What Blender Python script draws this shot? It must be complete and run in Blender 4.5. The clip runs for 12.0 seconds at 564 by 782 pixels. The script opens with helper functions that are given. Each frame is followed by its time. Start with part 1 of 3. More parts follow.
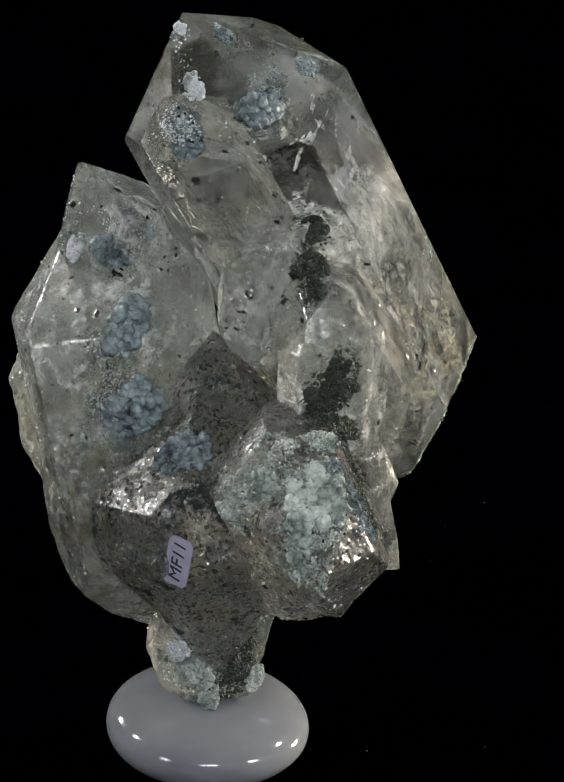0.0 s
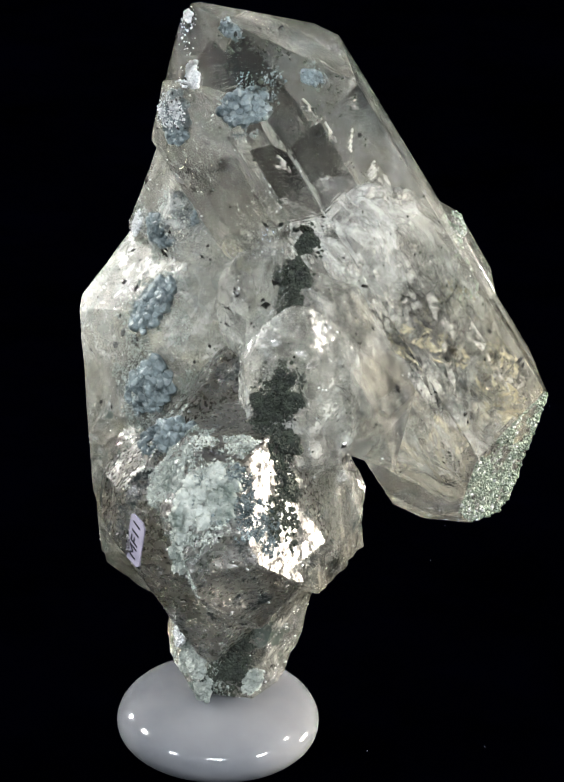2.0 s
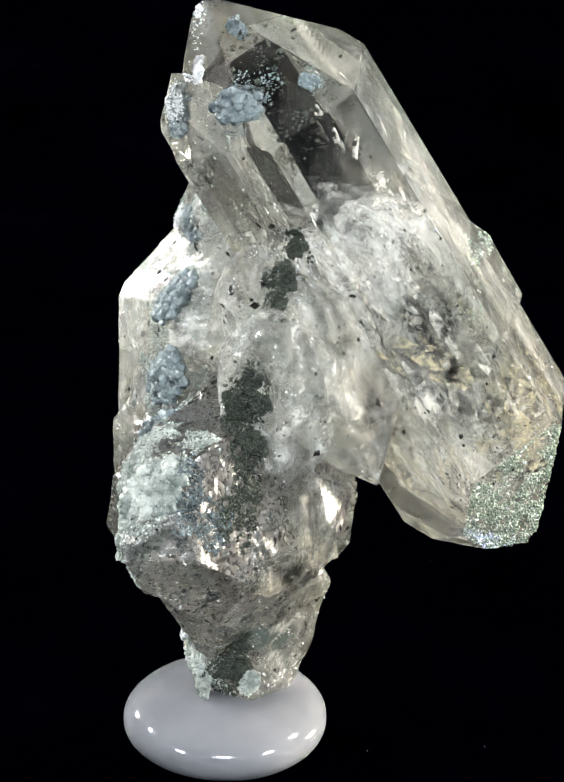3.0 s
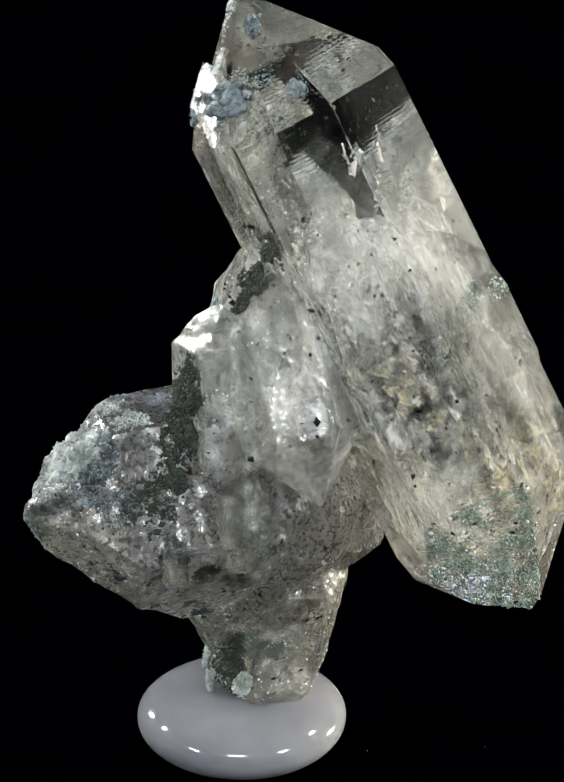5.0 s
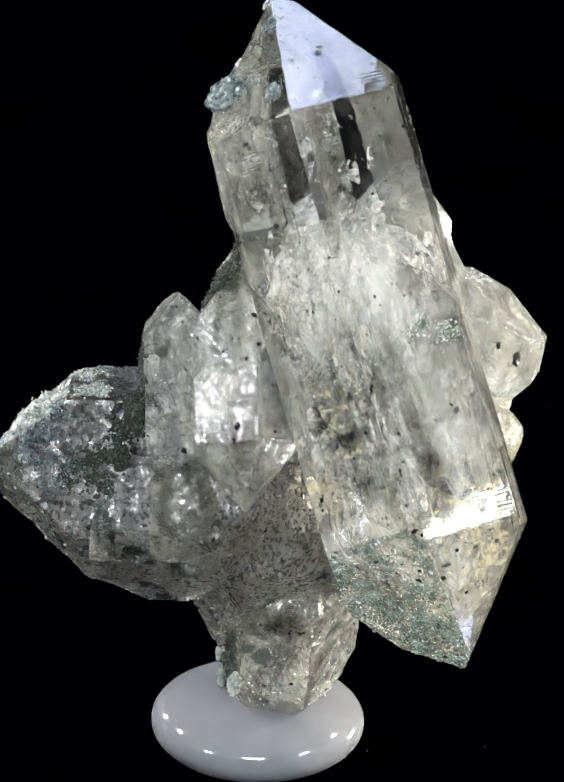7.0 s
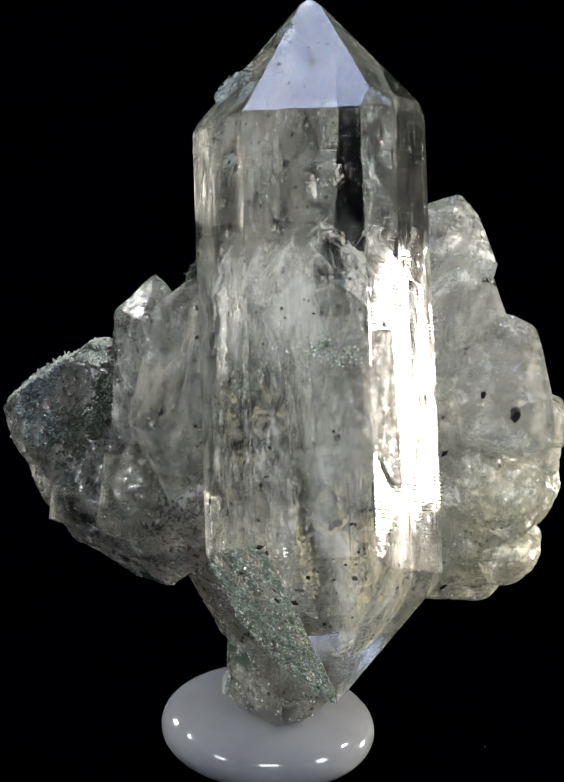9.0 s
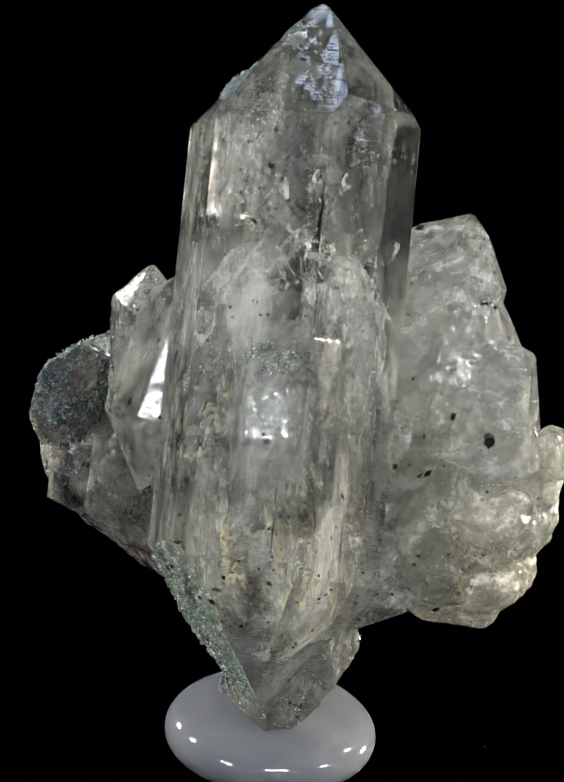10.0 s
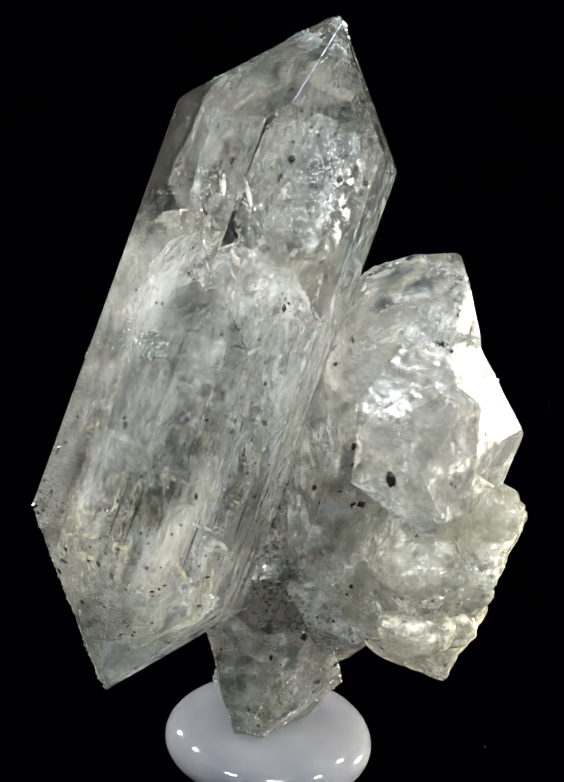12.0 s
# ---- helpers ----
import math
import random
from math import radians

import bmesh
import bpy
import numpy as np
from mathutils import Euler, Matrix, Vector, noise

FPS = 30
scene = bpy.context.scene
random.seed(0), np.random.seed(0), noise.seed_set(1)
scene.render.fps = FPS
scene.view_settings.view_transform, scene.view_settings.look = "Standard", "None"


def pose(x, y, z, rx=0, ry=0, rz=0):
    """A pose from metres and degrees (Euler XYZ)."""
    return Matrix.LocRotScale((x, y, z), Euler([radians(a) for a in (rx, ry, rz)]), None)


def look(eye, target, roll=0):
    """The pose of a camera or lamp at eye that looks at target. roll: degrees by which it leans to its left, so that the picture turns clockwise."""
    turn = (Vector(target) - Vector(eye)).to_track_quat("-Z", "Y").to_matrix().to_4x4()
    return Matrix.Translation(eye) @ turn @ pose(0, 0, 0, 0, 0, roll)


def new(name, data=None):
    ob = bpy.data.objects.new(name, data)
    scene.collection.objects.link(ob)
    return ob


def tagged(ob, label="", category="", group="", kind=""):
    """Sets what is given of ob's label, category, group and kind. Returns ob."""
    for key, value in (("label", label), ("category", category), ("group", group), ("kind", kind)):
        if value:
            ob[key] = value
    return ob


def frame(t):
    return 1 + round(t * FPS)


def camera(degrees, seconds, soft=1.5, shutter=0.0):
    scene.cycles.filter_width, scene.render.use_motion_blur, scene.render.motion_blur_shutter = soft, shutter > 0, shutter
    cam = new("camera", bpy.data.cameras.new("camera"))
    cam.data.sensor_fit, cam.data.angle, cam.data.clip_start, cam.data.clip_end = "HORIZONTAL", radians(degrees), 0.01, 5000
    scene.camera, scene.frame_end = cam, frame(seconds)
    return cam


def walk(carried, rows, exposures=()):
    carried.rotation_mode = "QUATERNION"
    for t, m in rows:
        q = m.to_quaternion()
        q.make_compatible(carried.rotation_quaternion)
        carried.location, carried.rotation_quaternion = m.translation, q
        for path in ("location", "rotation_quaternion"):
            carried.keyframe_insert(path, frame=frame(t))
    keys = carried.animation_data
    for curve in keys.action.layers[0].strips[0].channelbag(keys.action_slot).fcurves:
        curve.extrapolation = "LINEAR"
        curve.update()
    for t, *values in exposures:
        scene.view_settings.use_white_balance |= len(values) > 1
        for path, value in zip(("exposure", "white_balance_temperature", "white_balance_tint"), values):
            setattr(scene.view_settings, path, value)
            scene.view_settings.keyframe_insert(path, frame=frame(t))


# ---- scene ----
# The camera stands still before a slow turntable.
LIFT = 0.0628
cam = camera(8.97, 12.0, soft=1.8)
STAND = look((0.0, -0.49120, 0.22606 + LIFT), (0.00503, 0.00059, 0.00133 + LIFT), 2.26)
walk(cam, [(0.0, STAND), (12.0, STAND)], exposures=[(0.0, -0.25), (0.5, -0.15), (1.0, -0.40), (1.5, 0.00), (2.0, 0.65), (2.5, 0.90), (3.0, 0.97), (5.0, 0.38), (5.5, 0.34), (6.0, 0.26), (6.5, 0.60), (7.0, 0.72), (9.0, 0.05), (9.5, -0.12), (10.0, 0.03), (10.5, -0.28), (11.0, 0.45), (11.5, 0.66), (12.0, 0.72)])

# A dark room with a dim sky-blue rest of light.
world = bpy.data.worlds.new("dark_room")
scene.world = world
world.use_nodes = True
world.node_tree.nodes["Background"].inputs["Color"].default_value = (0.5, 0.6, 1.0, 1)
world.node_tree.nodes["Background"].inputs["Strength"].default_value = 0.002


def lamp(name, eye, target, watts, wide, high, colour=(1, 1, 1), disc=False):
    data = bpy.data.lights.new(name, "AREA")
    data.shape = "ELLIPSE" if disc else "RECTANGLE"
    data.size, data.size_y, data.energy, data.color = wide, high, watts, colour
    ob = new(name, data)
    ob.matrix_world = look(eye, target)
    return ob


MID = (0.0, 0.01, LIFT)
# Lamps of the photo table, all outside the view: bars at the lens and beside it, spots at the sides, a cool panel overhead.
lamp("front_bar_lamp", (0.02, -0.80, 0.50), MID, 5.4, 0.30, 0.06, (0.92, 0.95, 1.0))
lamp("side_bar_lamp", (-0.62, -0.52, 0.42), MID, 3.2, 0.16, 0.09, (0.91, 0.94, 1.0))
lamp("side_bar_lamp", (0.66, -0.46, 0.42), MID, 5.0, 0.16, 0.07, (0.94, 0.965, 1.0))
for x, y, z, w, warm in ((-0.46, 0.38, 0.22, 3.6, 0.94), (-0.58, 0.16, 0.42, 2.6, 0.94), (0.60, 0.12, 0.44, 4.2, 0.8)):
    lamp("spot_lamp", (x, y, z), MID, w, 0.06, 0.06, (1.0, 0.55 + 0.45 * warm, warm), True)
lamp("table_bar_lamp", (0.575, 0.225, 0.033), (0.0, 0.0, 0.075), 7.6, 0.10, 0.05, (1.0, 0.88, 0.74))
lamp("overhead_panel_lamp", (0.0, 0.37, 0.75), MID, 1.35, 0.25, 0.22, (0.56, 0.66, 1.0))


# ---- materials ----
def nodes_of(name):
    mat = bpy.data.materials.new(name)
    mat.use_nodes = True
    tree = mat.node_tree
    tree.nodes.clear()
    out = tree.nodes.new("ShaderNodeOutputMaterial")

    def add(kind, links=None, **values):
        node = tree.nodes.new(kind)
        for key, value in values.items():
            if key in ("operation", "blend_type", "bands_direction", "wave_profile", "feature", "distance", "data_type", "noise_dimensions"):
                if key == "operation":
                    node.operation = value
                elif key == "blend_type":
                    node.blend_type = value
                elif key == "bands_direction":
                    node.bands_direction = value
                elif key == "feature":
                    node.feature = value
                elif key == "data_type":
                    node.data_type = value
            else:
                node.inputs[key.replace("_", " ")].default_value = value
        for key, source in (links or {}).items():
            tree.links.new(source, node.inputs[key])
        return node

    def ramp(source, *stops):
        node = tree.nodes.new("ShaderNodeValToRGB")
        while len(node.color_ramp.elements) < len(stops):
            node.color_ramp.elements.new(0.5)
        for el, (at, value) in zip(node.color_ramp.elements, stops):
            el.position = at
            el.color = (*value, 1) if isinstance(value, tuple) else (value, value, value, 1)
        tree.links.new(source, node.inputs[0])
        return node.outputs[0]

    def finish(shader):
        tree.links.new(shader, out.inputs["Surface"])
        return mat

    return add, ramp, finish


def quartz(name, milk=(0.1, 0.6), tint=(0.93, 0.94, 0.91), cloud=(0.6, 0.62, 0.58), rough=0.06, veil=110.0, stripe=0.25, through_part=0.3, green=0.0, zone=None, lines_scale=330.0, relief_strength=0.16, mottled=True, streak=1.0, warp=0.0, warm=0.0, moss_colour=(0.05, 0.07, 0.06)):
    """Clear to cloudy quartz: glass with milky wisps drawn out along the prism, growth lines across it in patches, grimy spots."""
    add, ramp, finish = nodes_of(name)
    at = add("ShaderNodeTexCoord").outputs["Object"]
    flow = add("ShaderNodeMapping", {"Vector": at}, Scale=(1.0, 1.0, streak)).outputs[0]
    big = add("ShaderNodeTexNoise", {"Vector": flow}, Scale=veil, Detail=7.0, Roughness=0.66, Distortion=0.8).outputs[0]
    fine = add("ShaderNodeTexNoise", {"Vector": at}, Scale=1400.0, Detail=3.0, Roughness=0.6).outputs[0]
    pits = add("ShaderNodeTexVoronoi", {"Vector": at}, Scale=520.0).outputs["Distance"]
    lines = add("ShaderNodeTexWave", {"Vector": at}, bands_direction="Z", Scale=lines_scale, Distortion=1.2, Detail=2.0, Detail_Scale=1.2).outputs["Fac"]
    where = add("ShaderNodeTexNoise", {"Vector": at}, Scale=95.0, Detail=3.0).outputs[0]
    lines = add("ShaderNodeMath", {0: lines, 1: ramp(where, (0.42, 0.12), (0.56, 1.0))}, operation="MULTIPLY").outputs[0]
    share = ramp(big, (0.38, milk[0]), (0.5, (milk[0] * 0.72 + milk[1] * 0.28)), (0.62, milk[1]))
    curd = add("ShaderNodeTexNoise", {"Vector": flow}, Scale=520.0, Detail=7.0, Roughness=0.72, Distortion=0.4).outputs[0]
    share = add("ShaderNodeMath", {0: share, 1: ramp(curd, (0.36, 0.15), (0.5, 0.75), (0.66, 1.5 if mottled else 1.15))}, operation="MULTIPLY").outputs[0]
    shade = ramp(big, (0.3, tuple(c * 0.72 for c in cloud)), (0.7, cloud))
    # Yellow patches stand in for warm lamp light shining through the stone.
    if warm:
        lamp_glow = add("ShaderNodeTexNoise", {"Vector": at}, Scale=58.0, Detail=3.0, Distortion=0.5).outputs[0]
        shade = add("ShaderNodeMixRGB", {"Fac": ramp(lamp_glow, (0.45, 0.0), (0.6, warm)), "Color1": shade}, Color2=(0.84, 0.74, 0.42, 1)).outputs[0]
    if zone:
        height = add("ShaderNodeSeparateXYZ", {"Vector": at}).outputs["Z"]
        span = add("ShaderNodeMapRange", {"Value": height}, From_Min=-0.055, From_Max=0.055).outputs[0]
        share = add("ShaderNodeMath", {0: share, 1: ramp(span, *zone)}, operation="MULTIPLY").outputs[0]
    if green:
        moss = add("ShaderNodeTexNoise", {"Vector": at}, Scale=170.0, Detail=9.0, Roughness=0.72).outputs[0]
        spot = ramp(moss, (0.53, 0.0), (0.61, green))
        shade = add("ShaderNodeMixRGB", {"Fac": spot, "Color1": shade}, Color2=(*moss_colour, 1)).outputs[0]
        share = add("ShaderNodeMath", {0: share, 1: spot}, operation="MAXIMUM").outputs[0]
    relief = add("ShaderNodeMixRGB", {"Color1": fine, "Color2": lines}, Fac=stripe).outputs[0]
    relief = add("ShaderNodeMath", {0: relief, 1: pits}, operation="ADD").outputs[0]
    swell = add("ShaderNodeTexNoise", {"Vector": flow}, Scale=170.0, Detail=2.0).outputs[0]
    wave = add("ShaderNodeBump", {"Height": swell}, Strength=warp, Distance=0.004).outputs[0]
    bump = add("ShaderNodeBump", {"Height": relief, "Normal": wave}, Strength=relief_strength, Distance=0.0005).outputs[0]
    soft = ramp(fine, (0.35, rough * 0.6), (0.7, rough * 1.8))
    glass = add("ShaderNodeBsdfPrincipled", {"Roughness": soft, "Normal": bump}, Base_Color=(*tint, 1), IOR=1.54, Transmission_Weight=1.0).outputs[0]
    clear = add("ShaderNodeBsdfTransparent", Color=(*tint, 1)).outputs[0]
    glass = add("ShaderNodeMixShader", {1: glass, 2: clear}, Fac=through_part).outputs[0]
    gloss = add("ShaderNodeBsdfPrincipled", {"Base Color": shade, "Normal": bump}, Roughness=0.25, IOR=1.54).outputs[0]
    glow = add("ShaderNodeBsdfTranslucent", {"Color": shade, "Normal": bump}).outputs[0]
    body = add("ShaderNodeMixShader", {1: gloss, 2: glow}, Fac=0.45).outputs[0]
    return finish(add("ShaderNodeMixShader", {0: share, 1: glass, 2: body}).outputs[0])


def rough_stone(name, dark, light, scale=300.0, rough=0.6, bumpy=0.6, through_part=0.0):
    """Matt crusts: two tones, grain and relief."""
    add, ramp, finish = nodes_of(name)
    at = add("ShaderNodeTexCoord").outputs["Object"]
    big = add("ShaderNodeTexNoise", {"Vector": at}, Scale=scale, Detail=8.0, Roughness=0.7).outputs[0]
    fine = add("ShaderNodeTexVoronoi", {"Vector": at}, Scale=scale * 5).outputs["Distance"]
    tone = ramp(big, (0.36, dark), (0.62, light))
    bump = add("ShaderNodeBump", {"Height": fine}, Strength=bumpy, Distance=0.0006).outputs[0]
    coat = add("ShaderNodeBsdfPrincipled", {"Base Color": tone, "Normal": bump}, Roughness=rough).outputs[0]
    if through_part:
        glow = add("ShaderNodeBsdfTranslucent", {"Color": tone}).outputs[0]
        coat = add("ShaderNodeMixShader", {1: coat, 2: glow}, Fac=through_part).outputs[0]
    return finish(coat)


def plain(name, colour, rough=0.5, metal=0.0, mottled=0.15, scale=400.0):
    add, ramp, finish = nodes_of(name)
    at = add("ShaderNodeTexCoord").outputs["Object"]
    grain = add("ShaderNodeTexNoise", {"Vector": at}, Scale=scale, Detail=4.0).outputs[0]
    tone = ramp(grain, (0.3, tuple(c * (1 - mottled) for c in colour)), (0.7, tuple(min(1, c * (1 + mottled)) for c in colour)))
    return finish(add("ShaderNodeBsdfPrincipled", {"Base Color": tone}, Roughness=rough, Metallic=metal).outputs[0])


CLEAR = quartz("clear_quartz", (0.0, 0.56), (0.95, 0.968, 0.955), (0.74, 0.76, 0.71), stripe=0.6, rough=0.012, veil=95.0, through_part=0.13, zone=((0.0, 0.3), (0.2, 0.42), (0.42, 0.8), (0.54, 0.6), (0.64, 0.05), (0.85, 0.02)), lines_scale=560.0, relief_strength=0.035, mottled=False, streak=0.45, warp=0.025, warm=0.12)
CLEAR_TWIN = quartz("clear_twin_quartz", (0.01, 0.42), (0.95, 0.965, 0.955), (0.72, 0.73, 0.69), stripe=0.15, rough=0.08, through_part=0.12, relief_strength=0.06, mottled=False, streak=0.5, warp=0.04, warm=0.3)
CLOUDY = quartz("cloudy_quartz", (0.03, 0.72), (0.92, 0.93, 0.915), cloud=(0.68, 0.70, 0.66), rough=0.13, stripe=0.15, relief_strength=0.16, through_part=0.15, green=0.5, warp=0.04, moss_colour=(0.15, 0.19, 0.185))
SMOKY = quartz("grimy_quartz", (0.03, 0.7), (0.85, 0.85, 0.81), (0.50, 0.51, 0.46), 0.10, veil=150.0, green=0.92, stripe=0.1, through_part=0.15, warp=0.07)
DUSKY = quartz("dusky_quartz", (0.0, 0.18), (0.74, 0.73, 0.705), (0.30, 0.305, 0.29), 0.26, veil=150.0, green=0.96, stripe=0.1, through_part=0.1, warp=0.05, relief_strength=0.1, moss_colour=(0.018, 0.026, 0.025))
MILKY = quartz("milky_quartz", (0.10, 0.88), (0.94, 0.945, 0.905), cloud=(0.72, 0.73, 0.66), rough=0.09, stripe=0.1, green=0.7, warp=0.05, warm=0.2, moss_colour=(0.12, 0.135, 0.10))
BLUE = rough_stone("blue_green_chlorite", (0.030, 0.046, 0.050), (0.27, 0.335, 0.345), 190.0, 0.5, 0.9, 0.3)
FUZZ = rough_stone("pale_green_chlorite", (0.12, 0.155, 0.135), (0.50, 0.54, 0.50), 200.0, 0.55, 0.8, 0.35)
DARK = rough_stone("black_green_chlorite", (0.005, 0.008, 0.006), (0.024, 0.033, 0.021), 500.0, 0.85, 0.8)
GREEN = rough_stone("green_chlorite", (0.06, 0.09, 0.065), (0.30, 0.36, 0.28), 500.0, 0.35, 0.8, 0.2)
# White for the frosted crusts, and for grains that imitate glints.
FROST_SPARKLE = rough_stone("white_frost_and_sparkle", (0.5, 0.53, 0.54), (0.82, 0.84, 0.84), 500.0, 0.3, 0.6, 0.4)
BLACK = plain("black_mica", (0.008, 0.008, 0.007), 0.25)


def veil_material(name, cover, colour, rough, scale=420.0, streak=1.0):
    """A thin healed crack: patchy, mostly clear, glinting."""
    add, ramp, finish = nodes_of(name)
    at = add("ShaderNodeTexCoord").outputs["Object"]
    flow = add("ShaderNodeMapping", {"Vector": at}, Scale=(1.0, 1.0, streak)).outputs[0]
    patch = add("ShaderNodeTexNoise", {"Vector": flow}, Scale=scale, Detail=7.0, Roughness=0.7, Distortion=0.6).outputs[0]
    clear = add("ShaderNodeBsdfTransparent").outputs[0]
    milk = add("ShaderNodeBsdfPrincipled", Base_Color=(*colour, 1), Roughness=rough).outputs[0]
    glow = add("ShaderNodeBsdfTranslucent", Color=(*colour, 1)).outputs[0]
    milk = add("ShaderNodeMixShader", {1: milk, 2: glow}, Fac=0.45).outputs[0]
    return finish(add("ShaderNodeMixShader", {0: ramp(patch, (0.48, 0.0), (0.62, cover)), 1: clear, 2: milk}).outputs[0])


VEIL = veil_material("milky_veil", 0.6, (0.8, 0.81, 0.78), 0.3)
# Veil with the yellow of transmitted warm lamp light put into its colour.
LAMPLIT_VEIL = veil_material("lamplit_veil", 0.6, (0.86, 0.80, 0.58), 0.3)
HAZE = veil_material("milky_cloud", 0.58, (0.84, 0.87, 0.86), 0.3, 130.0, 0.4)
# Cloud yellowed the same way, for lamplight passing through the lower point.
LAMPLIT_HAZE = veil_material("lamplit_cloud", 0.5, (0.86, 0.83, 0.70), 0.3, 120.0, 0.4)
GLINT = veil_material("glinting_crack", 0.9, (0.85, 0.84, 0.8), 0.06)


def putty_material():
    """Milky grey translucent putty with a wet gloss."""
    add, ramp, finish = nodes_of("translucent_putty")
    at = add("ShaderNodeTexCoord").outputs["Object"]
    big = add("ShaderNodeTexNoise", {"Vector": at}, Scale=90.0, Detail=3.0).outputs[0]
    bump = add("ShaderNodeBump", {"Height": big}, Strength=0.1, Distance=0.002).outputs[0]
    tone = ramp(big, (0.3, (0.112, 0.119, 0.130)), (0.7, (0.150, 0.156, 0.166)))
    skin = add("ShaderNodeBsdfPrincipled", {"Base Color": tone, "Normal": bump}, Roughness=0.08, IOR=1.45, Subsurface_Weight=1.0, Subsurface_Scale=0.006, Subsurface_Radius=(1.0, 1.0, 1.0)).outputs[0]
    return finish(skin)


PUTTY = putty_material()


def velvet_material():
    """Black cloth with faint blue nap and scattered lint."""
    add, ramp, finish = nodes_of("black_velvet")
    at = add("ShaderNodeTexCoord").outputs["Object"]
    nap = add("ShaderNodeTexNoise", {"Vector": at}, Scale=25.0, Detail=8.0, Roughness=0.7).outputs[0]
    tone = ramp(nap, (0.3, (0.00002, 0.00002, 0.00005)), (0.7, (0.00008, 0.0001, 0.0006)))
    return finish(add("ShaderNodeBsdfPrincipled", {"Base Color": tone}, Roughness=1.0, Specular_IOR_Level=0.0).outputs[0])


VELVET = velvet_material()
PAPER = plain("label_paper", (0.22, 0.21, 0.27), 0.6)
LINT = plain("grey_lint", (0.03, 0.035, 0.05), 0.8)
INK = plain("ink", (0.01, 0.01, 0.015), 0.5)


# ---- builders ----
def part(name, bm, material, parent, label="", kind=""):
    data = bpy.data.meshes.new(name)
    bm.to_mesh(data)
    bm.free()
    for m in material if isinstance(material, (list, tuple)) else (material,):
        data.materials.append(m)
    ob = new(name, data)
    ob.parent = parent
    return tagged(ob, label=label, kind=kind)


def axes_of(axis, roll):
    a = Vector(axis).normalized()
    h = Vector((1, 0, 0)) if abs(a.x) < 0.9 else Vector((0, 1, 0))
    e1 = (h - a * h.dot(a)).normalized()
    e2 = a.cross(e1)
    r = radians(roll)
    return e1 * math.cos(r) + e2 * math.sin(r), -e1 * math.sin(r) + e2 * math.cos(r), a


SLOPE_C, SLOPE_S = math.cos(radians(38.2)), math.sin(radians(38.2))


def crystal_mesh(prism, top, bottom, bevel=0.25, rough=0.0, cell=1.2, seed=0):
    """A quartz crystal about its own z axis, in millimetres: six prism faces and two six-sided points, each face at its own distance from the middle."""
    bm = bmesh.new()
    bmesh.ops.create_cube(bm, size=240)
    for k in range(6):
        n = Vector((math.cos(radians(60 * k)), math.sin(radians(60 * k)), 0))
        up = Vector((0, 0, 1))
        for normal, d in ((n, prism[k]), (n * SLOPE_C + up * SLOPE_S, top[k] * SLOPE_S), (n * SLOPE_C - up * SLOPE_S, bottom[k] * SLOPE_S)):
            cut = bmesh.ops.bisect_plane(bm, geom=bm.verts[:] + bm.edges[:] + bm.faces[:], plane_co=normal * d, plane_no=normal, clear_outer=True)
            edges = [e for e in cut["geom_cut"] if isinstance(e, bmesh.types.BMEdge)]
            if edges:
                bmesh.ops.edgeloop_fill(bm, edges=edges)
    bmesh.ops.remove_doubles(bm, verts=bm.verts[:], dist=0.05)
    bmesh.ops.dissolve_limit(bm, angle_limit=radians(1), verts=bm.verts[:], edges=bm.edges[:])
    if bevel:
        bmesh.ops.bevel(bm, geom=bm.edges[:], offset=bevel, segments=1, affect="EDGES", clamp_overlap=True)
    if rough:
        bmesh.ops.triangulate(bm, faces=bm.faces[:])
        for _ in range(7):
            long = [e for e in bm.edges if e.calc_length() > cell]
            if not long:
                break
            bmesh.ops.subdivide_edges(bm, edges=long, cuts=1)
            bmesh.ops.triangulate(bm, faces=[f for f in bm.faces if len(f.verts) > 3])
        bm.normal_update()
        off = Vector((seed * 17.3, seed * 7.1, seed * 3.7))
        for v in bm.verts:
            p = v.co + off
            lump = noise.noise(p * 0.16) * 1.1 + noise.noise(p * 0.45) * 0.55 + noise.noise(p * 1.3) * 0.22
            v.co += v.normal * lump * rough
    for v in bm.verts:
        v.co *= 0.001
    bmesh.ops.recalc_face_normals(bm, faces=bm.faces[:])
    return bm


def crystal(parent, material, centre, axis, roll, prism, top, bottom, label="", bevel=0.25, rough=0.0, cell=1.2, seed=0, name="quartz_crystal"):
    ob = part(name, crystal_mesh(prism, top, bottom, bevel, rough, cell, seed), material, parent, label)
    e1, e2, a = axes_of(axis, roll)
    m = Matrix((e1, e2, a)).transposed().to_4x4()
    m.translation = Vector(centre) * 0.001 + Vector((0, 0, LIFT))
    ob.matrix_basis = m
    return ob


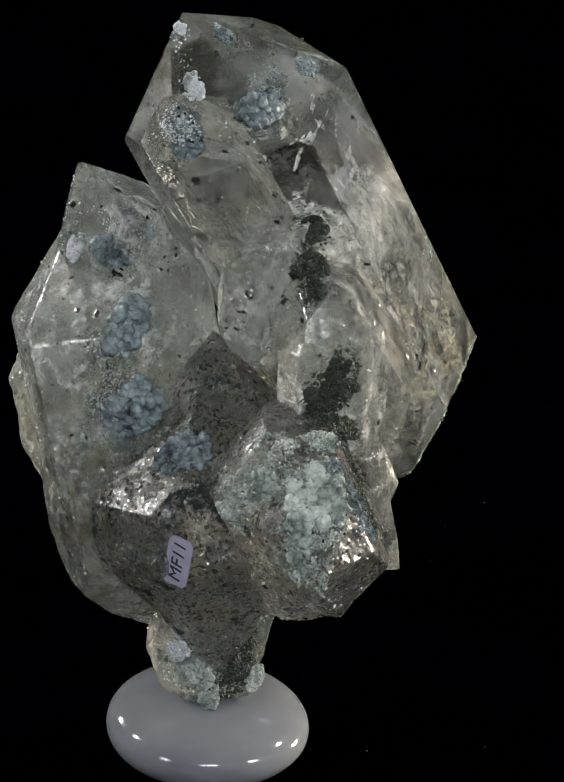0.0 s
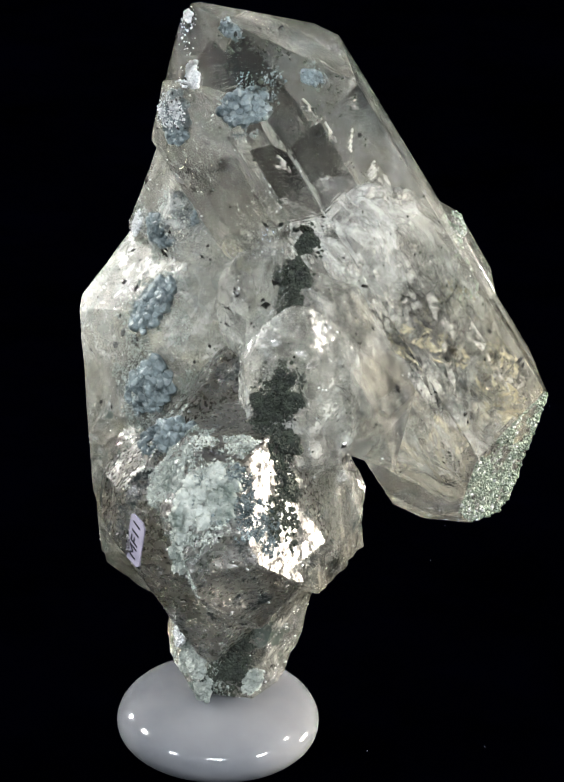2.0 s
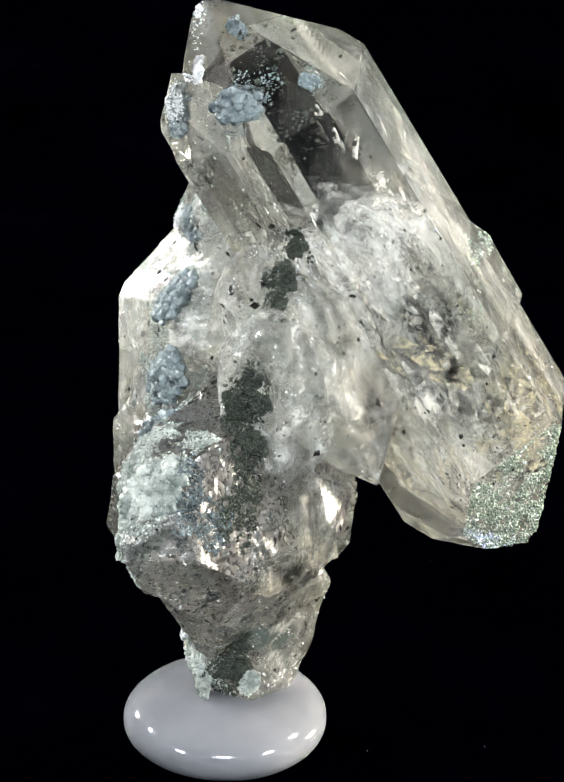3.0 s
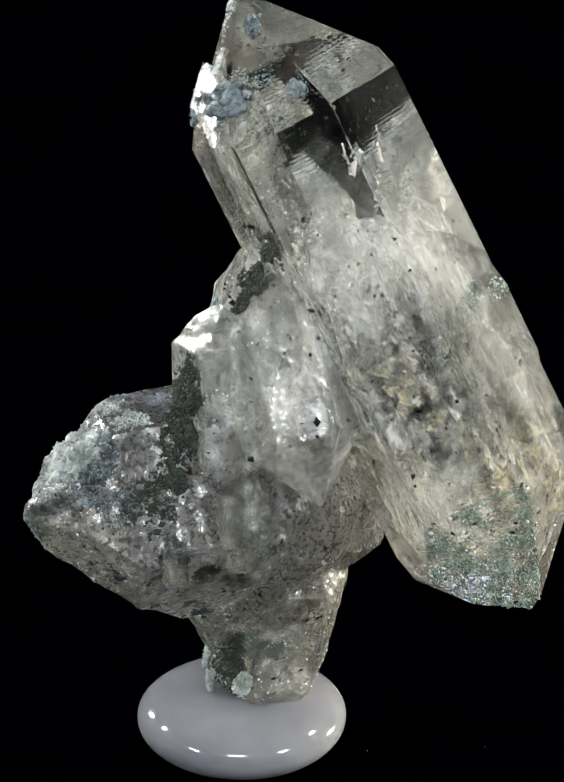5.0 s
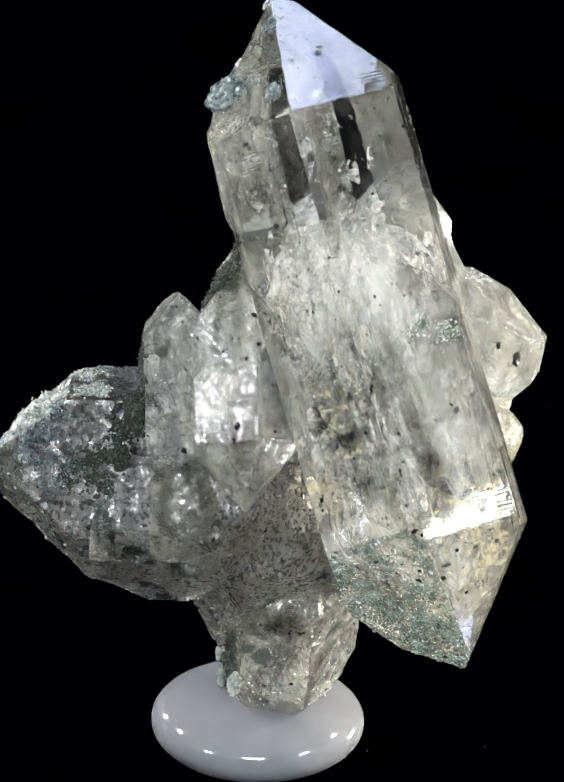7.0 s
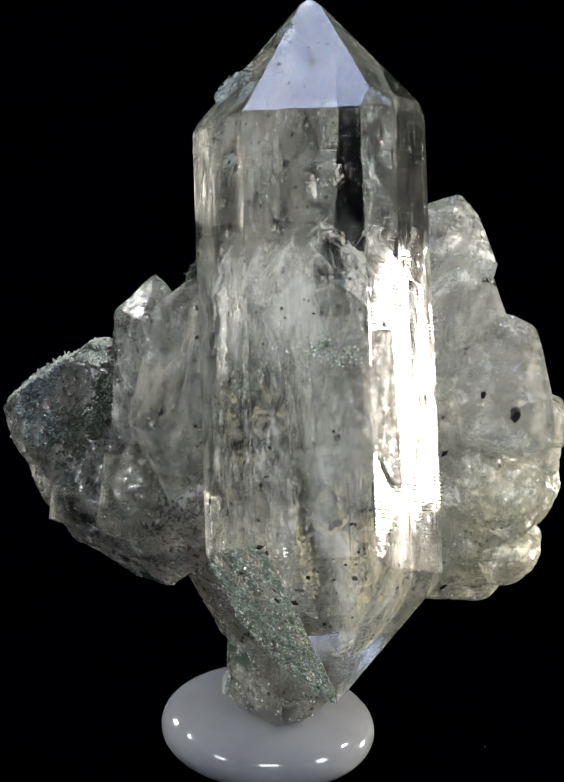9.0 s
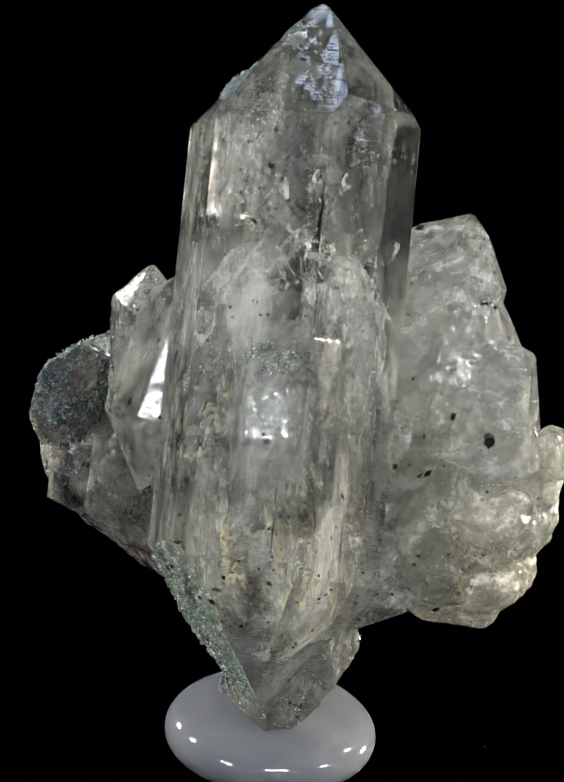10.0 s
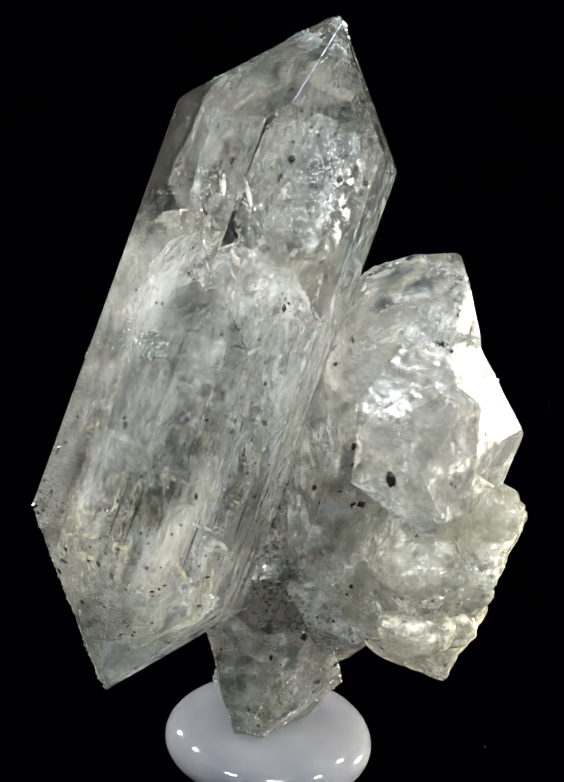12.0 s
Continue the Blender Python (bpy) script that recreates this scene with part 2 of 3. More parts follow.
# ---- the ground: one sheet of black cloth, rising as a backdrop ----
def ground():
    bm = bmesh.new()
    rows = []
    for i in range(60):
        s = i / 59
        if s < 0.55:
            y, z = -1.5 + s / 0.55 * 2.4, 0.0
        else:
            a = min((s - 0.55) / 0.2, 1) * math.pi / 2
            y, z = 0.9 + 0.5 * math.sin(a), 0.5 * (1 - math.cos(a)) + max(0, s - 0.75) / 0.25 * 1.4
        rows.append([bm.verts.new((x, y, z + (0.0008 * noise.noise(Vector((x * 6, y * 6, z * 6))) if y > 0.35 else 0))) for x in np.linspace(-1.6, 1.6, 50)])
    for a, b in zip(rows, rows[1:]):
        for j in range(49):
            bm.faces.new((a[j], a[j + 1], b[j + 1], b[j]))
    ob = part("ground", bm, VELVET, None)
    for p in ob.data.polygons:
        p.use_smooth = True
    tagged(ob, "black velvet cloth under and behind the stone", "backdrop", kind="structure")


ground()
# ---- the putty foot ----
def putty_foot():
    foot = new("putty_foot")
    tagged(foot, "round grey translucent putty foot with a wet gloss", "base")
    bm = bmesh.new()
    turns, rings = 96, 40
    grid = []
    for i in range(rings + 1):
        w = math.pi * (i / rings) - math.pi / 2
        c, s = math.cos(w), math.sin(w)
        ring = []
        for j in range(turns):
            a = 2 * math.pi * j / turns
            wob = 1 + 0.03 * math.cos(2 * (a - radians(108))) + 0.006 * math.sin(3 * a + 2)
            rad = 16.4 * wob * abs(c) ** 0.72
            z = 5.9 * math.copysign(abs(s) ** 0.95, s)
            z = max(z, -5.3)
            ring.append(bm.verts.new((rad * math.cos(a) * 0.001, rad * math.sin(a) * 0.001, z * 0.001)))
        grid.append(ring)
    for a, b in zip(grid, grid[1:]):
        for j in range(turns):
            bm.faces.new((a[j], a[(j + 1) % turns], b[(j + 1) % turns], b[j]))
    bmesh.ops.remove_doubles(bm, verts=bm.verts[:], dist=1e-6)
    bmesh.ops.recalc_face_normals(bm, faces=bm.faces[:])
    for f in bm.faces:
        f.smooth = True
    ob = part("putty", bm, PUTTY, foot)
    ob.location = (-0.0047, 0.0025, 0.0053)
    return foot


FOOT = putty_foot()

SPECIMEN = new("mineral_specimen")
tagged(SPECIMEN, "clear and cloudy quartz cluster with green chlorite on a putty foot", "mineral")
MAIN = crystal(SPECIMEN, CLEAR, (7.6, 17.8, 17.0), (-0.376, -0.373, 0.848), 40.1, (15.9, 14.7, 14.6, 13.5, 13.2, 15.9), (51.5, 53.2, 51.2, 52.1, 49.5, 51.2), (52.4, 52.4, 53.5, 53.1, 56.5, 50.2), "large clear double-ended quartz crystal", bevel=0.3)
TWIN = crystal(SPECIMEN, CLEAR_TWIN, (16.8, 29.2, 12.7), (-0.338, -0.386, 0.858), 34.3, (7.4, 7.4, 6.9, 7.0, 7.0, 6.2), (16.9, 20.1, 19.7, 20.0, 19.6, 19.9), (13.5, 20.0, 20.0, 20.1, 20.0, 20.0), "small clear crystal grown along the large one")
BROAD = crystal(SPECIMEN, CLOUDY, (-19.1, 15.2, -4.8), (-0.227, 0.202, 0.953), 13.0, (14.8, 14.0, 14.2, 14.3, 14.8, 14.0), (36.0, 34.1, 31.9, 30.7, 29.3, 36.0), (36.1, 40.2, 35.5, 34.5, 36.3, 36.1), "broad cloudy quartz crystal", rough=0.12, cell=1.5, seed=1)
STUB = crystal(SPECIMEN, CLOUDY, (-19.9, 28.7, 4.3), (0.185, 0.908, 0.376), -9.0, (9.0, 9.2, 10.5, 8.1, 10.8, 9.0), (16.1, 17.1, 21.8, 15.2, 17.8, 11.9), (16.0, 16.1, 16.0, 16.3, 16.1, 15.9), rough=0.05, seed=2)
RIM = crystal(SPECIMEN, MILKY, (-23.4, 24.1, -15.8), (0.241, -0.186, 0.952), -24.8, (12.1, 12.0, 13.6, 15.7, 11.4, 12.0), (20.1, 20.0, 20.3, 25.6, 17.8, 20.0), (27.3, 20.5, 19.6, 16.3, 19.3, 21.3), rough=0.7, seed=3)
FLANK = crystal(SPECIMEN, SMOKY, (-16.5, 7.7, -20.6), (-0.167, 0.016, 0.986), 26.1, (12.0, 12.1, 13.6, 12.2, 11.0, 12.0), (22.0, 22.0, 22.0, 25.5, 22.9, 22.0), (22.0, 20.6, 22.8, 27.7, 23.0, 22.3), rough=0.4, seed=4)
CORE = crystal(SPECIMEN, DUSKY, (-3.7, 3.1, -17.9), (-0.073, 0.222, 0.972), -20.1, (14.7, 17.5, 18.0, 15.9, 19.3, 16.0), (26.0, 25.9, 26.0, 26.0, 26.0, 26.0), (26.5, 26.1, 30.7, 28.5, 30.3, 27.6), rough=0.45, seed=5)
FRONT = crystal(SPECIMEN, DUSKY, (11.0, -16.6, -8.8), (0.042, -0.997, -0.065), 24.2, (6.7, 12.7, 14.9, 13.3, 21.8, 12.1), (22.7, 24.0, 23.7, 21.0, 25.3, 21.6), (27.1, 24.0, 24.0, 24.1, 36.3, 30.0), "grimy quartz crystal crusted with chlorite", rough=0.42, seed=6)
DOME = crystal(SPECIMEN, CLOUDY, (13.9, -7.9, 7.3), (-0.069, -0.061, 0.996), 40.0, (8.0, 8.0, 8.0, 9.1, 5.1, 4.2), (16.1, 14.6, 16.0, 18.9, 14.6, 14.6), (16.0, 15.7, 16.0, 16.0, 15.9, 15.9), bevel=1.3, rough=0.45, seed=7)
STRIP = crystal(SPECIMEN, CLEAR_TWIN, (14.7, 1.6, 6.5), (-0.507, -0.137, 0.851), 53.2, (8.1, 8.0, 8.0, 8.0, 8.0, 7.7), (21.6, 22.1, 22.0, 19.9, 21.0, 22.2), (16.5, 16.5, 16.5, 16.5, 16.5, 16.5), rough=0.03, seed=8)
KNOB = crystal(SPECIMEN, CLOUDY, (2.2, -0.3, 15.6), (0.081, -0.303, 0.949), 9.7, (6.0, 6.0, 6.0, 6.7, 5.0, 3.9), (13.6, 13.6, 13.1, 13.3, 8.4, 13.0), (13.0, 13.0, 13.0, 12.9, 13.0, 13.0), rough=0.3, seed=9)
SHOULDER = crystal(SPECIMEN, CLEAR_TWIN, (-6.3, -0.6, 34.8), (-0.405, -0.320, 0.856), 82.1, (8.0, 8.0, 6.0, 2.6, 10.1, 8.0), (18.5, 18.9, 16.6, 14.5, 17.5, 20.1), (20.0, 20.1, 19.9, 20.0, 20.0, 20.0), rough=0.14, seed=10)
SPIRE = crystal(SPECIMEN, CLOUDY, (-19.5, 17.6, 16.7), (-0.448, -0.019, 0.894), 2.3, (8.3, 6.8, 9.3, 8.6, 7.8, 9.7), (15.2, 15.9, 18.7, 16.2, 14.6, 18.5), (16.1, 16.1, 16.0, 16.0, 16.2, 16.1), rough=0.15, seed=11)
NECK = crystal(SPECIMEN, SMOKY, (-4.0, 6.1, -40.0), (0.242, 0.085, 0.967), -2.8, (8.6, 9.6, 10.6, 9.2, 7.4, 8.2), (22.0, 22.4, 22.3, 22.0, 21.9, 22.0), (21.4, 20.9, 15.3, 18.9, 19.2, 19.1), rough=0.5, seed=12)
BLOCK = crystal(SPECIMEN, SMOKY, (15.5, -5.5, -14.0), (0.30, -0.10, 0.95), 20, (5.5, 5.0, 6.0, 5.0, 5.5, 5.0), (13, 12, 14, 13, 12, 13), (12, 13, 12, 13, 12, 13), rough=0.15, seed=20)
BUD = crystal(SPECIMEN, CLEAR_TWIN, (19.6, -0.2, -0.5), (0.45, -0.45, 0.77), 12, (2.5, 2.7, 2.4, 2.6, 2.5, 2.3), (5.5, 5.8, 5.6, 5.4, 5.7, 5.5), (5, 5, 5, 5, 5, 5), bevel=0.1)



def stepped_block():
    """Two grown-together square crystal ends on the flank, the tall one behind the low one, ribbed along their length."""
    for at, size, lean in (((18.5, -7.2, -11.5), (3.0, 3.6, 6.0), 8), ((19.0, -14.2, -15.8), (3.6, 5.4, 2.4), 6)):
        bm = bmesh.new()
        bmesh.ops.create_cube(bm, size=2.0)
        bmesh.ops.subdivide_edges(bm, edges=bm.edges[:], cuts=9, use_grid_fill=True)
        for v in bm.verts:
            p = Vector((v.co.x * size[0], v.co.y * size[1], v.co.z * size[2]))
            p += Vector((0.25 * noise.noise(Vector((p.y * 1.1, 3.0, p.z * 0.1))), 0.3 * noise.noise(p * 0.35), 0.35 * noise.noise(p * 0.4 + Vector((7, 1, 2)))))
            v.co = p * 0.001
        bmesh.ops.recalc_face_normals(bm, faces=bm.faces[:])
        ob = part("quartz_crystal", bm, CLEAR_TWIN, SPECIMEN, "short square-ended clear crystal")
        m = pose(0, 0, 0, 0, -lean, 4)
        m.translation = Vector(at) * 0.001 + Vector((0, 0, LIFT))
        ob.matrix_basis = m


stepped_block()

# ---- crusts, clumps and specks ----
def octahedron(bm, at, x, y, z):
    """A tiny eight-faced grain."""
    v = [bm.verts.new(at + d) for d in (x, y, -x, -y, z, -z)]
    for i in range(4):
        bm.faces.new((v[i], v[(i + 1) % 4], v[4]))
        bm.faces.new((v[(i + 1) % 4], v[i], v[5]))


def frame_of(n):
    n = n.normalized()
    h = Vector((0, 0, 1)) if abs(n.z) < 0.8 else Vector((1, 0, 0))
    t = n.cross(h).normalized()
    return t, n.cross(t), n


def clump(at, normal, radius, material, flat=0.45, seed=0, name="chlorite_clump", label="", lumps=22, flakes=130, smooth=False, sink=0.25, balls=(0.16, 0.34), blades=(0.12, 0.32)):
    """A cushion of grown-together balls with a fur of tiny blades; millimetres, in the stone's space."""
    rnd = random.Random(seed * 31 + 5)
    bm = bmesh.new()
    t, b, n = frame_of(Vector(normal))
    base = Vector(at)
    spots = []
    for i in range(lumps):
        r, a = radius * 0.8 * math.sqrt(rnd.random()), rnd.random() * 6.283
        r *= 0.85 + 0.25 * math.sin(a * 2 + seed)
        ball = radius * rnd.uniform(*balls)
        rise = flat * radius * (1 - (r / radius) ** 2) * rnd.uniform(0.2, 0.7)
        c = base + t * r * math.cos(a) + b * r * math.sin(a) + n * (rise * 0.7 - sink * ball)
        spots.append((c, ball))
        made = bmesh.ops.create_icosphere(bm, subdivisions=2, radius=ball)["verts"]
        for v in made:
            d = v.co.normalized()
            v.co = c + d * ball * (1 + 0.35 * noise.noise((c + v.co) * 1.1) + 0.15 * noise.noise((c + v.co) * 3.1)) - n * max(0.0, d.dot(n)) * ball * (1 - flat) * 0.5
    for f in bm.faces:
        f.smooth = smooth
    for i in range(flakes):
        c, ball = rnd.choice(spots)
        d = Vector((rnd.gauss(0, 1), rnd.gauss(0, 1), rnd.gauss(0, 1))).normalized()
        if d.dot(n) < -0.1:
            d = d - n * 2 * d.dot(n)
        u, w, d = frame_of(d)
        s = rnd.uniform(*blades)
        octahedron(bm, c + d * ball * rnd.uniform(0.85, 1.05), u * s, w * s * 0.35, d * s * rnd.uniform(0.8, 1.8))
    for v in bm.verts:
        v.co = v.co * 0.001 + Vector((0, 0, LIFT))
    bmesh.ops.recalc_face_normals(bm, faces=bm.faces[:])
    return part(name, bm, material, SPECIMEN, label)


def scatter(ob, count, sizes, material, name, label, weight, seed=0, flat=0.35, lift=0.1):
    """Grains sown over the faces of a crystal; weight(place in mm, normal), both in the stone's space, says how thickly."""
    rnd = random.Random(seed)
    m = ob.matrix_basis
    turn = m.to_3x3()
    tris = []
    total = 0.0
    for p in ob.data.polygons:
        vs = [ob.data.vertices[i].co for i in p.vertices]
        n = p.normal
        for i in range(1, len(vs) - 1):
            area = (vs[i] - vs[0]).cross(vs[i + 1] - vs[0]).length / 2
            total += area
            tris.append((total, vs[0], vs[i], vs[i + 1], n))
    bm = bmesh.new()
    made = tries = 0
    while made < count and tries < count * 60:
        tries += 1
        x = rnd.random() * total
        lo, hi = 0, len(tris) - 1
        while lo < hi:
            mid = (lo + hi) // 2
            lo, hi = (mid + 1, hi) if tris[mid][0] < x else (lo, mid)
        _, a, b, c, n = tris[lo]
        u, v = rnd.random(), rnd.random()
        if u + v > 1:
            u, v = 1 - u, 1 - v
        q = a + (b - a) * u + (c - a) * v
        place = m @ q
        if rnd.random() > weight((place - Vector((0, 0, LIFT))) * 1000, turn @ n):
            continue
        made += 1
        s = 0.001 * rnd.uniform(*sizes) * (1 if rnd.random() < 0.85 else 1.8)
        t, w, d = frame_of(n)
        g = rnd.random() * 6.283
        e1, e2 = t * math.cos(g) + w * math.sin(g), w * math.cos(g) - t * math.sin(g)
        tip = (d + Vector((rnd.gauss(0, 0.3), rnd.gauss(0, 0.3), rnd.gauss(0, 0.3)))).normalized()
        octahedron(bm, q + d * s * lift, e1 * s, e2 * s * rnd.uniform(0.4, 0.9), tip * s * flat)
    bmesh.ops.recalc_face_normals(bm, faces=bm.faces[:])
    return part(name, bm, material, ob, label, kind="stuff")


def patchy(scale, cut, seed):
    off = Vector((seed * 3.1, seed * 5.7, seed * 9.2))
    return lambda p: 1.0 if noise.noise((p + off) * scale) > cut else 0.06


# Blue-green cushions on the broad crystal, the shoulder and the large point.
for i, (at, normal, radius, flat) in enumerate((
    ((0.6, -4.6, 48.4), (0.45, -0.59, 0.67), 3.9, 0.45), ((6.8, 3.1, 51.7), (0.45, -0.59, 0.67), 1.7, 0.5), ((-5.2, 0.3, 57.2), (0.45, -0.59, 0.67), 1.7, 0.3),
    ((-10.6, -5.8, 44.6), (-0.35, -0.91, 0.22), 3.6, 0.3), ((-18.6, 2.5, 10.0), (-0.36, -0.75, 0.55), 4.6, 0.35), ((-17.2, -0.4, -2.2), (-0.28, -0.95, 0.13), 5.2, 0.35),
    ((-9.3, -8.0, -5.6), (0.0, -0.75, 0.66), 4.2, 0.5), ((-21.5, 9.2, 19.6), (-0.42, -0.88, 0.1), 3.4, 0.45), ((-18.0, 10.5, 23.0), (-0.2, -0.9, 0.3), 2.8, 0.35),
)):
    clump(at, normal, radius * 1.15, BLUE, flat * 1.3, seed=i + 1, lumps=110, flakes=520, smooth=True, sink=0.7, balls=(0.09, 0.22), blades=(0.06, 0.2), label="blue-green chlorite cushion")
# Pale furry crust on the front crystal.
for i, (at, normal, radius) in enumerate((((10.4, -31.0, -2.6), (0.11, -0.7, 0.7), 7.6), ((10.2, -32.4, -7.6), (0.05, -0.8, 0.6), 5.4),                                           ((2.0, -25.6, -1.8), (-0.6, -0.67, 0.42), 4.0), ((-1.6, -24.2, -6.0), (-0.61, -0.67, 0.42), 3.2), ((-6.6, -2.4, -45.4), (-0.53, -0.83, 0.2), 3.6), ((-8.6, -0.8, -39.0), (-0.6, -0.8, 0.0), 3.4), ((-4.6, -3.0, -49.5), (-0.2, -0.95, 0.1), 2.8), ((2.6, -0.2, -47.5), (0.6, -0.8, 0.1), 2.4))):
    clump(at, normal, radius, FUZZ, 0.42, seed=30 + i, name="chlorite_crust", label="pale green furry chlorite crust", lumps=150, flakes=1100, smooth=True, sink=0.5, balls=(0.07, 0.19), blades=(0.06, 0.22))
# Black-green masses.
for i, (at, normal, radius) in enumerate((((8.8, -0.6, 28.3), (0.16, -0.93, 0.3), 2.6), ((9.4, -3.0, 23.6), (0.2, -0.8, 0.5), 2.6), ((9.4, -4.6, 20.2), (0.0, -0.82, 0.57), 2.0), ((12.6, -13.6, 11.2), (0.17, -0.98, 0.1), 2.6),
                                          ((11.0, -13.8, 7.0), (0.17, -0.98, -0.05), 3.4), ((14.4, -13.2, 8.4), (0.4, -0.9, 0.0), 2.4), ((14.6, -14.6, 2.6), (0.7, -0.5, 0.4), 2.6), ((16.4, -16.2, -3.6), (0.91, 0.0, 0.41), 2.4), ((19.6, -17.5, -16.6), (0.81, 0.0, -0.58), 3.2),
                                          ((-0.4, -1.3, -45.8), (0.44, -0.9, 0.0), 3.2), ((0.6, -0.6, -41.0), (0.5, -0.86, 0.0), 2.0))):
    clump(at, normal, radius, DARK, 0.35, seed=60 + i, label="black-green chlorite mass")
# White frosting along the back of the large point and the shoulder.
for i, (at, normal, radius) in enumerate((((-11.6, -0.9, 58.6), (-0.4, -0.8, 0.4), 1.3), ((-9.4, -3.0, 50.6), (-0.5, -0.8, 0.3), 2.4), ((-10.8, -5.6, 45.6), (-0.5, -0.85, 0.2), 2.4), ((-27.0, 12.4, 18.6), (-0.6, -0.7, 0.37), 2.4),
                                          ((-9.0, -4.6, -36.6), (-0.6, -0.75, 0.0), 2.6), ((-9.4, -2.6, -42.0), (-0.7, -0.7, 0.1), 2.6), ((-12.0, 1.6, 34.0), (-0.6, -0.7, 0.2), 2.0))):
    clump(at, normal, radius, FROST_SPARKLE, 0.4, seed=90 + i, name="frost_crust", label="white frosted crust", lumps=80, flakes=260, smooth=True, sink=0.55, balls=(0.09, 0.24), blades=(0.06, 0.2))
# Rounded lobes along the rim of the milky flank.
def lobe(at, size, seed):
    bm = bmesh.new()
    off = Vector((seed * 5.3, seed * 2.9, seed * 8.1))
    for v in bmesh.ops.create_icosphere(bm, subdivisions=4, radius=1.0)["verts"]:
        d = v.co.normalized()
        step = 1 + 0.22 * noise.noise(d * 1.6 + off) + 0.07 * noise.noise(d * 3.4 + off) + 0.012 * noise.noise(d * 11.0 + off)
        v.co = (Vector(at) + Vector((d.x * size[0], d.y * size[1], d.z * size[2])) * step) * 0.001 + Vector((0, 0, LIFT))
    part("quartz_knob", bm, MILKY, SPECIMEN, "pale rounded quartz knob")


for i, (at, size) in enumerate((((-30.8, 34.0, -4.0), (3.6, 3.6, 4.2)), ((-27.2, 32.8, -15.2), (4.6, 4.8, 4.8)), ((-25.4, 28.2, -25.2), (4.8, 4.6, 3.8)), ((-26.6, 31.0, -20.0), (4.4, 4.4, 4.0)), ((-29.0, 33.5, -9.0), (3.8, 3.8, 4.0)), ((-19.8, 35.6, -21.5), (5.8, 4.0, 4.0)), ((-20.0, 35.4, -11.5), (6.4, 4.4, 4.6)), ((-25.0, 33.0, -22.0), (4.0, 4.0, 3.4)))):
    lobe(at, size, i + 3)


def low_face(p, n):
    return max(0.0, min(1.0, 0.55 + 1.6 * noise.noise(p * 0.2) + 0.8 * noise.noise(p * 0.7))) if n.dot(Vector((0.92, -0.13, -0.38))) > 0.95 else 0.0


def top_face(p, n):
    return (1.0 if n.dot(Vector((0.45, -0.59, 0.67))) > 0.93 else 0.16 if p.z > 40 else 0.05) * patchy(0.25, -0.05, 2)(p)


def low_half(p, n):
    return 0.5 * patchy(0.3, 0.12, 3)(p) if p.z < 4 else 0.02


scatter(MAIN, 3400, (0.12, 0.34), GREEN, "green_crust", "green chlorite crust on the lower point", low_face, 1, 0.7, 0.2)
# White grains imitate the glints on the green crust.
scatter(MAIN, 260, (0.12, 0.3), FROST_SPARKLE, "sparkle_grains", "white grains standing in for sparkle", low_face, 2, 0.6, 0.3)
scatter(MAIN, 620, (0.12, 0.36), DARK, "dark_specks", "dark specks", top_face, 3, 0.25)
scatter(MAIN, 330, (0.14, 0.42), BLACK, "dark_specks", "dark specks", low_half, 4, 0.2)
for i, (ob, dark, white) in enumerate(((BROAD, 900, 120), (SPIRE, 420, 50), (SHOULDER, 520, 80), (STRIP, 320, 30), (DOME, 380, 20), (KNOB, 240, 20), (FRONT, 900, 110), (CORE, 800, 90), (NECK, 600, 110), (FLANK, 420, 60), (RIM, 600, 90), (STUB, 110, 30), (BLOCK, 90, 30))):
    spread = patchy(0.28, 0.08, i + 4)
    scatter(ob, dark // 2, (0.08, 0.2), DARK, "dark_specks", "dark green specks", lambda p, n: spread(p), 20 + i, 0.4)
    flecks = patchy(0.16, 0.1, i + 70)
    scatter(ob, dark // 6, (0.2, 0.48), BLACK, "mica_specks", "black mica specks", lambda p, n: flecks(p), 120 + i, 0.3)
    # Clustered white grains paint the sparkle of small facets.
    bright = patchy(0.4, 0.32, i + 40)
    scatter(ob, white * 4, (0.05, 0.17), FROST_SPARKLE, "sparkle_grains", "white grains standing in for sparkle", lambda p, n: bright(p), 60 + i, 0.8, 0.3)


def stained(p, n):
    return max(0.0, 1.0 - (p - Vector((-29.0, 35.0, -12.5))).length / 7.0) * (0.5 + noise.noise(p * 0.5))


def smudged(p, n):
    return max(0.0, 1.0 - (p - Vector((-20.0, 36.0, -20.0))).length / 9.0) * (0.5 + noise.noise(p * 0.5))


def near(*balls, shun=Vector((0, 0, 0))):
    """Thick at the middle of each ball, ragged and thin towards its rim."""
    def weight(p, n):
        if n.dot(shun) > 0.45:
            return 0.0
        best = max(1.25 * (1 - (p - Vector(c)).length_squared / (r * r)) for c, r in balls)
        return max(0.0, best * 0.8 - 0.1 + 1.3 * noise.noise(p * 0.33) + 0.9 * noise.noise(p * 1.0)) if best > 0 else 0.0
    return weight


FURRY = near(((10.4, -31.0, -2.6), 9.5), ((10.2, -32.4, -8.5), 7.5), ((5.2, -25.0, 3.6), 5.5), ((2.0, -25.6, -1.8), 5.5), ((-1.6, -24.2, -6.0), 5.0), ((11.0, -22.0, 4.0), 3.5), shun=Vector((1, 0, 0)))
scatter(FRONT, 9000, (0.06, 0.24), FUZZ, "furry_crust", "pale green furry chlorite crust", FURRY, 301, 0.8, 0.2)
